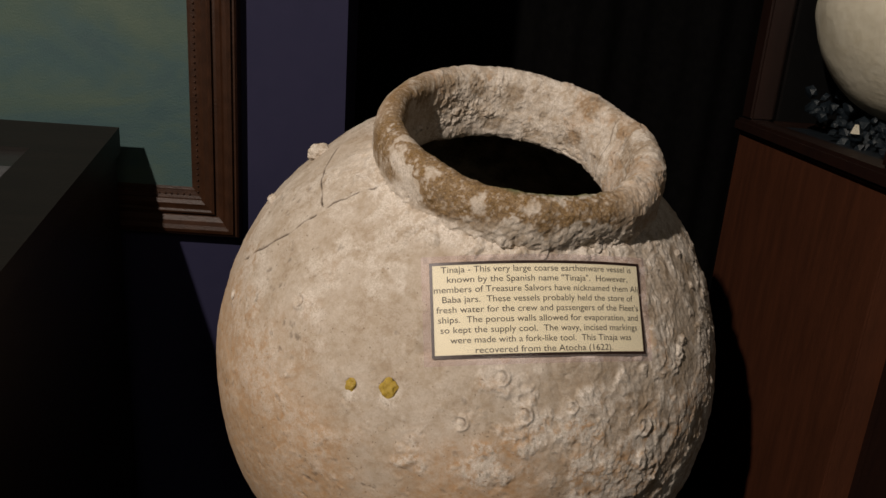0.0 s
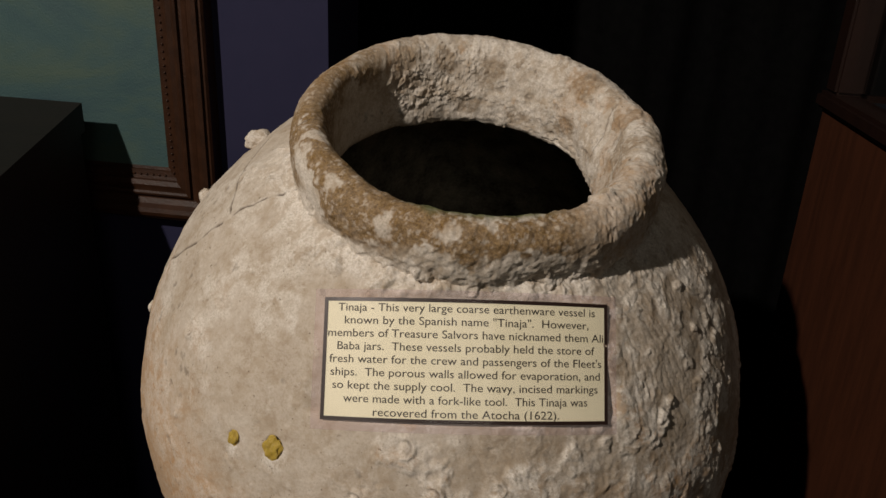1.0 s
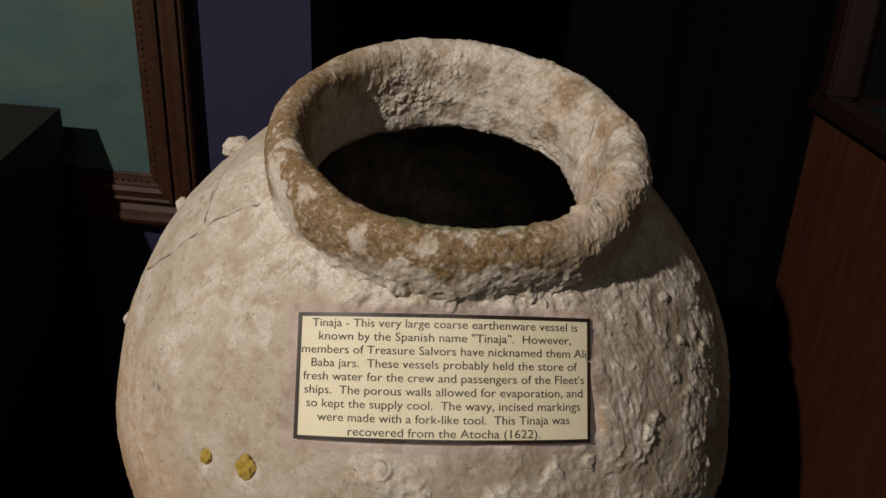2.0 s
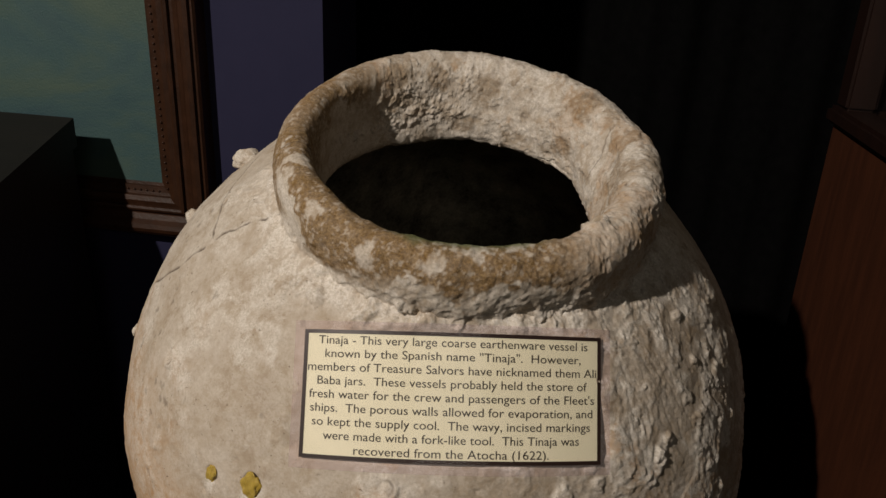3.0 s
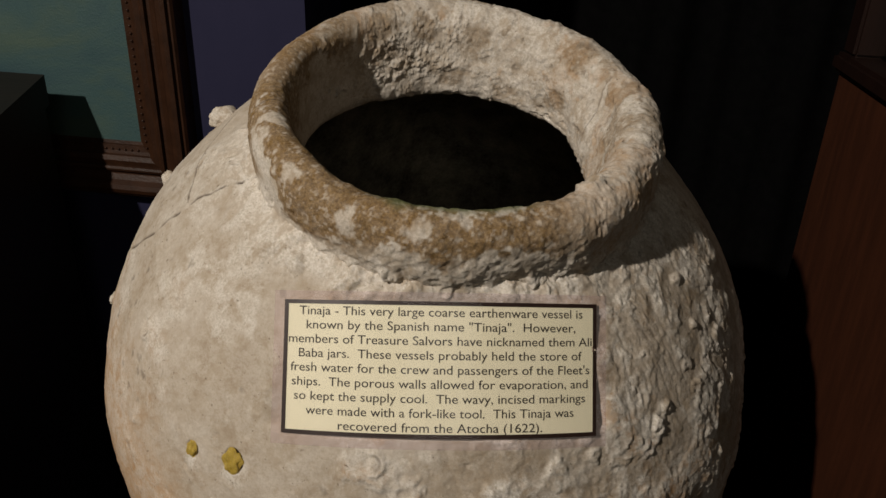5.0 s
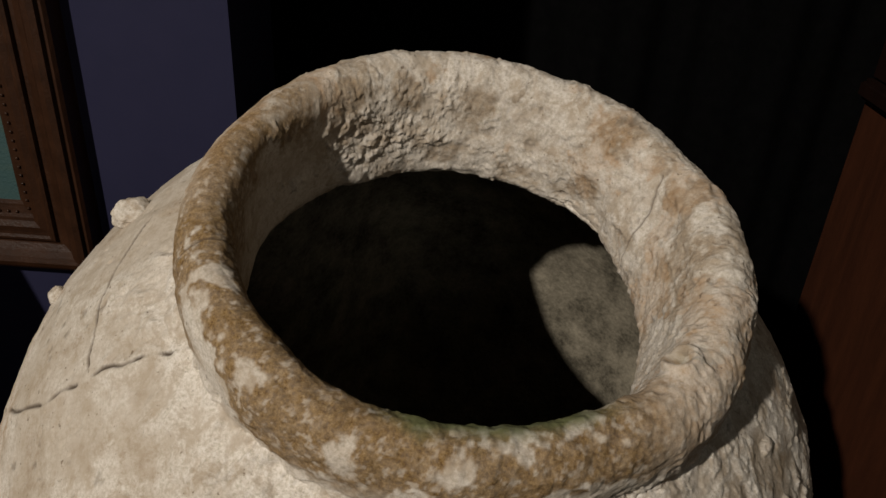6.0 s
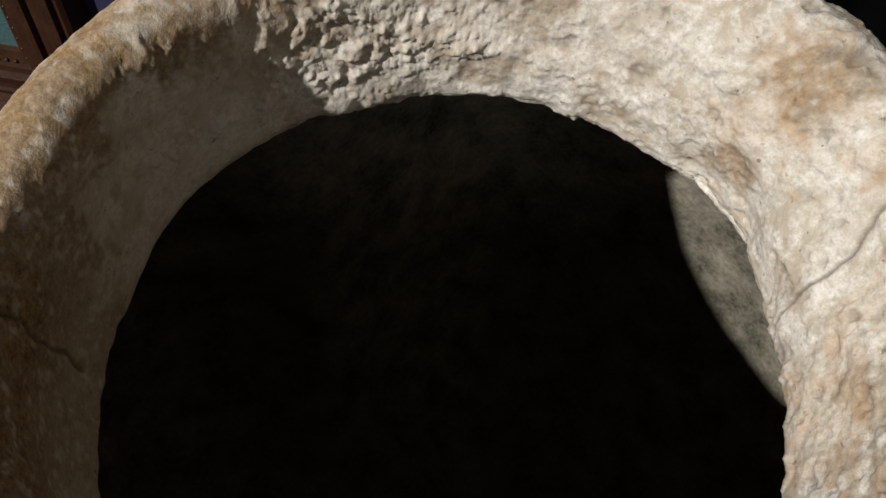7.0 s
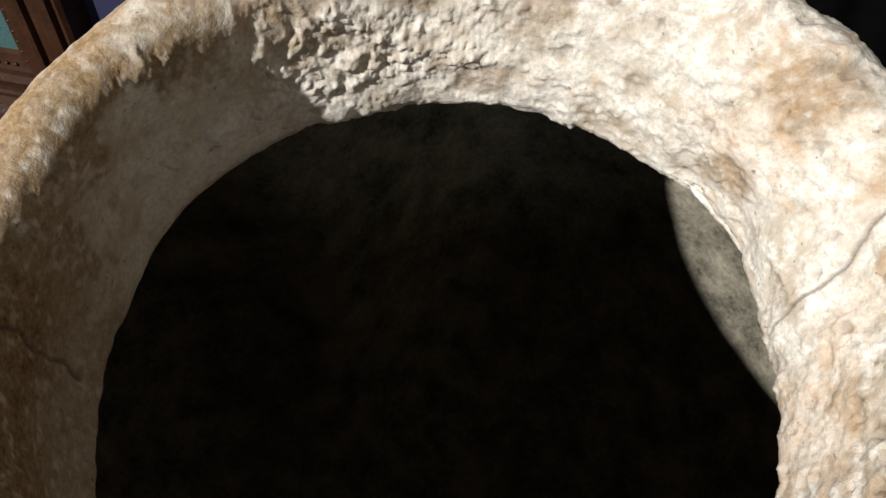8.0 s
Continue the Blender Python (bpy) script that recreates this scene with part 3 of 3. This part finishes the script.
def jar_stub(jar, a, z, seed, size):
    """A broken lump of crust or handle that stands out from the shoulder."""
    bm = bmesh.new()
    bmesh.ops.create_icosphere(bm, subdivisions=5, radius=1)
    c = Vector(on_body(a, z))
    for w in bm.verts:
        n = noise.fractal(w.co * 1.0 + Vector((seed, 3, 1)), 1.0, 2.1, 5)
        w.co = c + Vector([p * q * (1 + 0.28 * n) for p, q in zip(w.co, size)])
    me = part("handle_stub", bm, CLAY, jar, "broken crusted stub on the shoulder", True)
    me.data.attributes.new("crust", "FLOAT", "POINT").data.foreach_set("value", np.full(len(me.data.vertices), 0.85, dtype=np.float32))


jar = thing("storage_jar", JAR, "very large buff earthenware jar with crusted rolled rim, on a plinth", "jar")
jar_body(jar)
jar_neck(jar)
jar_inside(jar)
for k, (a, z, size) in enumerate(PLUGS):
    jar_plug(jar, a, z, size, k * 5)
jar_stub(jar, 167, 0.205, 12, (0.0115, 0.010, 0.0085))
jar_stub(jar, 178.5, 0.164, 7, (0.005, 0.006, 0.006))
jar_stub(jar, -161.8, 0.1073, 9, (0.003, 0.005, 0.005))

# the plinth under it
centre = BASE + AXIS_Z * BODY_H
reach = math.sqrt(BODY_R ** 2 * (1 - AXIS_Z.z ** 2) + (BODY_H * AXIS_Z.z) ** 2)
top = centre.z - reach + 0.002
plinth = thing("plinth", pose(centre.x, centre.y - 0.05, 0), "plain black display plinth under the large jar", "plinth")
part("base", box((-0.2, -0.17, 0.0), (0.2, 0.17, top - 0.03), 0.003), BLACK, plinth)
part("top", box((-0.21, -0.18, top - 0.03), (0.21, 0.18, top), 0.003), BLACK, plinth)

# ---- the label on the jar ----
LAB = [Vector(p) for p in ((0.0083, 0.5786, 1.1093), (0.1849, 0.6124, 1.109), (0.1898, 0.5765, 1.0453), (0.0159, 0.543, 1.0453))]
LAB_W, LAB_H, LAB_BEND = 0.178, 0.0745, 0.25


def label_pose():
    across = ((LAB[1] - LAB[0]) + (LAB[2] - LAB[3])).normalized()
    up = ((LAB[0] - LAB[3]) + (LAB[1] - LAB[2])).normalized()
    up = (up - across * up.dot(across)).normalized()
    m = Matrix((across, up, across.cross(up))).transposed().to_4x4()
    m.translation = sum(LAB, Vector()) / 4
    return m


def bent(x, y, z):
    return Vector((x, y, z - x * x / (2 * LAB_BEND) + 0.0172))


def sheet(x0, y0, x1, y1, z0, z1, n=24):
    """A thin bent plate."""
    bm = bmesh.new()
    cols = []
    for i in range(n + 1):
        x = x0 + (x1 - x0) * i / n
        cols.append([bm.verts.new(bent(x, y, z)) for y, z in ((y0, z0), (y1, z0), (y1, z1), (y0, z1))])
    for a, b in zip(cols[:-1], cols[1:]):
        for k in range(4):
            bm.faces.new((a[k], b[k], b[(k + 1) % 4], a[(k + 1) % 4]))
    bm.faces.new(cols[0])
    bm.faces.new(cols[-1][::-1])
    bmesh.ops.recalc_face_normals(bm, faces=bm.faces)
    return bm


LINES = [("Tinaja - This very large coarse earthenware vessel is", 0.902), ("known by the Spanish name \"Tinaja\".  However,", 0.853),
         ("members of Treasure Salvors have nicknamed them Ali", 0.967), ("Baba jars.  These vessels probably held the store of", 0.898),
         ("fresh water for the crew and passengers of the Fleet's", 0.951), ("ships.  The porous walls allowed for evaporation, and", 0.939),
         ("so kept the supply cool.  The wavy, incised markings", 0.922), ("were made with a fork-like tool.  This Tinaja was", 0.843),
         ("recovered from the Atocha (1622).", 0.635)]


def text_mesh(words, width, size):
    cu = bpy.data.curves.new("line", "FONT")
    cu.body, cu.size, cu.align_x, cu.resolution_u, cu.offset = words, 1.0, "CENTER", 4, 0.0
    ob = new("line", cu)
    me = bpy.data.meshes.new_from_object(ob.evaluated_get(bpy.context.evaluated_depsgraph_get()))
    bpy.data.objects.remove(ob)
    n = len(me.vertices)
    co = np.empty(n * 3, dtype=np.float32)
    me.vertices.foreach_get("co", co)
    co = co.reshape(-1, 3)
    co[:, 0] -= (co[:, 0].max() + co[:, 0].min()) / 2
    co[:, 0] *= width / (co[:, 0].max() - co[:, 0].min())
    co[:, 1] *= size
    return me, co


def wall_label():
    lab = thing("museum_label", label_pose(), "laminated cream card label with black text on the jar's shoulder", "label")
    w, h = LAB_W / 2, LAB_H / 2
    part("card", sheet(-w, -h, w, h, 0.0, 0.0005), CARD, lab, "cream yellow printed card")
    e = 0.0022
    for x0, y0, x1, y1 in ((-w, h - e, w, h), (-w, -h, w, -h + e), (-w, -h + e, -w + e, h - e), (w - e, -h + e, w, h - e)):
        part("border", sheet(x0, y0, x1, y1, 0.0005, 0.0008), BORDER, lab, "dark brown printed border")
    film = part("laminate", sheet(-w, -h, w, h, 0.0012, 0.0016), FILM, lab, "clear plastic laminate")
    for x0, y0, x1, y1 in ((-w - 0.006, -h - 0.006, w + 0.006, -h), (-w - 0.006, h, w + 0.006, h + 0.005), (-w - 0.006, -h, -w, h), (w, -h, w + 0.006, h)):
        part("margin", sheet(x0, y0, x1, y1, 0.0008, 0.0016), MARGIN, lab, "milky sealed plastic edge").visible_shadow = False
    film.visible_shadow = False
    for k, (words, wide) in enumerate(LINES):
        me, co = text_mesh(words, wide * LAB_W, 0.0070)
        y0 = 0.0290 - k * 0.00787
        flat = [bent(x, y + y0, 0.0007) for x, y, _ in co]
        me.vertices.foreach_set("co", np.array(flat, dtype=np.float32).reshape(-1))
        me.update()
        mesh_part("text_line", me, INK, lab, "line of black printed text")


wall_label()

# ---- the framed painting ----
MOULD = [(0.0, 0.0), (0.0, 0.019), (0.002, 0.022), (0.005, 0.022), (0.0055, 0.026), (0.010, 0.0275), (0.015, 0.026), (0.019, 0.021), (0.025, 0.0185), (0.029, 0.0185),
         (0.0295, 0.0225), (0.032, 0.0235), (0.0345, 0.0225), (0.035, 0.0195), (0.041, 0.0215), (0.046, 0.0195), (0.0465, 0.0150), (0.050, 0.0140), (0.056, 0.0130), (0.0565, 0.0105),
         (0.060, 0.0095), (0.060, 0.0)]


def painting():
    x1, z0, w, h = -0.229, 1.008, 1.25, 0.95
    x0, z1 = x1 - w, z0 + h
    ob = thing("framed_painting", pose(0, WALL_Y, 0), "blue-green seascape painting in a carved brown wooden frame on the wall", "painting")
    corner = [((x0, z0), (x1, z0), (0, 1)), ((x1, z0), (x1, z1), (-1, 0)), ((x1, z1), (x0, z1), (0, -1)), ((x0, z1), (x0, z0), (1, 0))]
    for a, b, inn in corner:
        run = Vector((b[0] - a[0], b[1] - a[1])).normalized()
        bm = bmesh.new()
        ends = []
        for end, sign in ((a, 1), (b, -1)):
            ends.append([bm.verts.new((end[0] + inn[0] * q + run.x * q * sign, -y, end[1] + inn[1] * q + run.y * q * sign)) for q, y in MOULD])
        n = len(MOULD)
        for i in range(n):
            bm.faces.new((ends[0][i], ends[0][(i + 1) % n], ends[1][(i + 1) % n], ends[1][i]))
        bm.faces.new(ends[0])
        bm.faces.new(ends[1][::-1])
        bmesh.ops.recalc_face_normals(bm, faces=bm.faces)
        rail = part("frame_rail", bm, FRAMEWOOD, ob, "moulded brown wood with a beaded inner strip")
        # beads along the strip near the painting
        bm = bmesh.new()
        q, length = 0.0515, math.hypot(b[0] - a[0], b[1] - a[1])
        for k in range(int((length - 2 * q) / 0.0075)):
            s = q + 0.00375 + k * 0.0075
            c = Vector((a[0] + inn[0] * q + run.x * s, -0.0145, a[1] + inn[1] * q + run.y * s))
            bmesh.ops.create_icosphere(bm, subdivisions=1, radius=0.0016, matrix=Matrix.Translation(c))
        tagged(part("beading", bm, FRAMEWOOD, rail, "row of small carved beads", True), kind="stuff")
    part("canvas", box((x0 + 0.052, -0.0095, z0 + 0.052), (x1 - 0.052, -0.004, z1 - 0.052)), CANVAS, ob, "painted canvas in blue and green")


painting()

# ---- the sloped display case on the left ----


def sloped_case():
    ob = thing("sloped_display_case", pose(-0.359, 0.900, 0), "dark-stained wooden display case with a sloped glazed top", "display case")
    slope, depth, wide = 0.315, 0.85, 1.1
    lift = lambda y: 1.144 + slope * y
    body = [(0, 0), (0, lift(0) - 0.03), (-depth, lift(-depth) - 0.03), (-depth, 0)]
    part("body", prism(body, "x", -wide, -0.006), DARKWOOD, ob)
    rail = 0.075
    for x0, x1, y0, y1 in ((-rail, 0.0, -depth, 0), (-wide, -wide + rail, -depth, 0), (-wide + rail, -rail, -rail * 0.8, 0), (-wide + rail, -rail, -depth, -depth + rail)):
        part("top_rail", prism([(y1, lift(y1) - 0.03), (y1, lift(y1)), (y0, lift(y0)), (y0, lift(y0) - 0.03)], "x", x0, x1), DARKWOOD, ob)
    a, b = -rail * 0.8, -depth + rail
    part("backing", prism([(a, lift(a) - 0.029), (a, lift(a) - 0.022), (b, lift(b) - 0.022), (b, lift(b) - 0.029)], "x", -wide + rail, -rail), PAPER, ob, "grey paper lining")
    g = part("glass", prism([(a, lift(a) - 0.010), (a, lift(a) - 0.005), (b, lift(b) - 0.005), (b, lift(b) - 0.010)], "x", -wide + rail, -rail), GLASS, ob)
    g.visible_shadow = False


sloped_case()

# ---- the mahogany case on the right ----
CASE_X, CASE_Y1, CASE_Z, CASE_W, CASE_D = 0.425, 1.05, 1.172, 0.95, 0.375


def glazed_case():
    ob = thing("glazed_display_case", pose(CASE_X, CASE_Y1, 0), "red-brown mahogany display case with corner posts and glass", "display case")
    part("body", box((0.004, -CASE_D, 0.0), (CASE_W, 0, CASE_Z), 0.002), MAHOGANY, ob, "red-brown mahogany base cabinet")
    for lo, hi in (((-0.006, -CASE_D, CASE_Z), (0.03, 0, CASE_Z + 0.018)), ((CASE_W - 0.03, -CASE_D, CASE_Z), (CASE_W + 0.006, 0, CASE_Z + 0.018)),
                   ((0.03, -0.03, CASE_Z), (CASE_W - 0.03, 0, CASE_Z + 0.018)), ((0.03, -CASE_D, CASE_Z), (CASE_W - 0.03, -CASE_D + 0.03, CASE_Z + 0.018))):
        part("sill_rail", box(lo, hi, 0.004), POSTWOOD, ob, "dark bevelled rail")
    for x in (0.0, CASE_W - 0.036):
        for y in (-0.038, -CASE_D):
            part("post", box((x, y, CASE_Z + 0.018), (x + 0.030, y + 0.032, 2.0), 0.003), POSTWOOD, ob)
    part("lid", box((0.0, -CASE_D, 2.0), (CASE_W, 0, 2.05), 0.004), MAHOGANY, ob)
    for lo, hi in (((0.014, -CASE_D + 0.038, CASE_Z + 0.015), (0.019, -0.038, 2.0)), ((0.036, -CASE_D + 0.014, CASE_Z + 0.015), (CASE_W - 0.036, -CASE_D + 0.019, 2.0))):
        g = part("glass", box(lo, hi), GLASS, ob)
        g.visible_shadow = False
    # added panel; its near-black colour makes the case's front dark
    part("front_panel", box((0.03, -CASE_D - 0.012, 0.06), (CASE_W - 0.03, -CASE_D - 0.001, CASE_Z - 0.05), 0.003), POSTWOOD, ob, "near-black added front panel")
    part("back_panel", box((0.036, -0.02, CASE_Z + 0.018), (CASE_W - 0.036, -0.012, 2.0)), BLACK, ob, "black back panel")


glazed_case()


def slag_bed():
    rng = random.Random(4)
    bm = bmesh.new()
    for k in range(900):
        s = rng.uniform(0.004, 0.010)
        back = rng.uniform(0.05, 0.325)
        c = Vector((CASE_X + rng.uniform(0.05, 0.5), CASE_Y1 - back, CASE_Z + 0.014 + rng.uniform(0, 0.022) + max(0.0, 0.16 - back) * 0.3))
        made = bmesh.ops.create_icosphere(bm, subdivisions=1, radius=s, matrix=Matrix.Translation(c))["verts"]
        for w in made:
            w.co = c + (w.co - c) * rng.uniform(0.55, 1.25)
    box((CASE_X + 0.032, CASE_Y1 - CASE_D + 0.032, CASE_Z), (CASE_X + 0.9, CASE_Y1 - 0.032, CASE_Z + 0.012), 0, bm)
    tagged(part("slag_chunks", bm, ROCK), "glossy blue-black crumbled chunks covering the case floor", "rubble", kind="stuff")
    bm = bmesh.new()
    bmesh.ops.create_cone(bm, segments=5, radius1=0.005, radius2=0.002, depth=0.010, cap_ends=True, matrix=Matrix.Translation((CASE_X + 0.045, CASE_Y1 - 0.21, CASE_Z + 0.036)))
    tagged(part("shard", bm, PALE), "small pale pottery shard lying on the dark chunks", "shard")


slag_bed()


def small_jar():
    ob = thing("olive_jar", pose(0.572, 0.915, CASE_Z + 0.036), "pale crusted globular jar on dark chunks inside the case", "jar")
    sec = smooth_section([(0.001, 0.0), (0.03, 0.004), (0.07, 0.026), (0.105, 0.068), (0.122, 0.115), (0.121, 0.15), (0.105, 0.195), (0.078, 0.232), (0.05, 0.252), (0.036, 0.262),
                          (0.034, 0.275), (0.042, 0.283), (0.041, 0.292), (0.032, 0.294), (0.026, 0.285), (0.026, 0.262)], 90)
    A = np.radians(np.linspace(0, 360, 160, endpoint=False))[None, :]
    P = np.stack([sec[:, :1] * np.cos(A), sec[:, :1] * np.sin(A), sec[:, 1:] + 0 * A], -1)
    P *= (1 + 0.02 * fbm(P, 0.06, 4, 3))[..., None]
    mesh_part("body", grid_mesh("small_jar_body", P), PALE, ob)


small_jar()
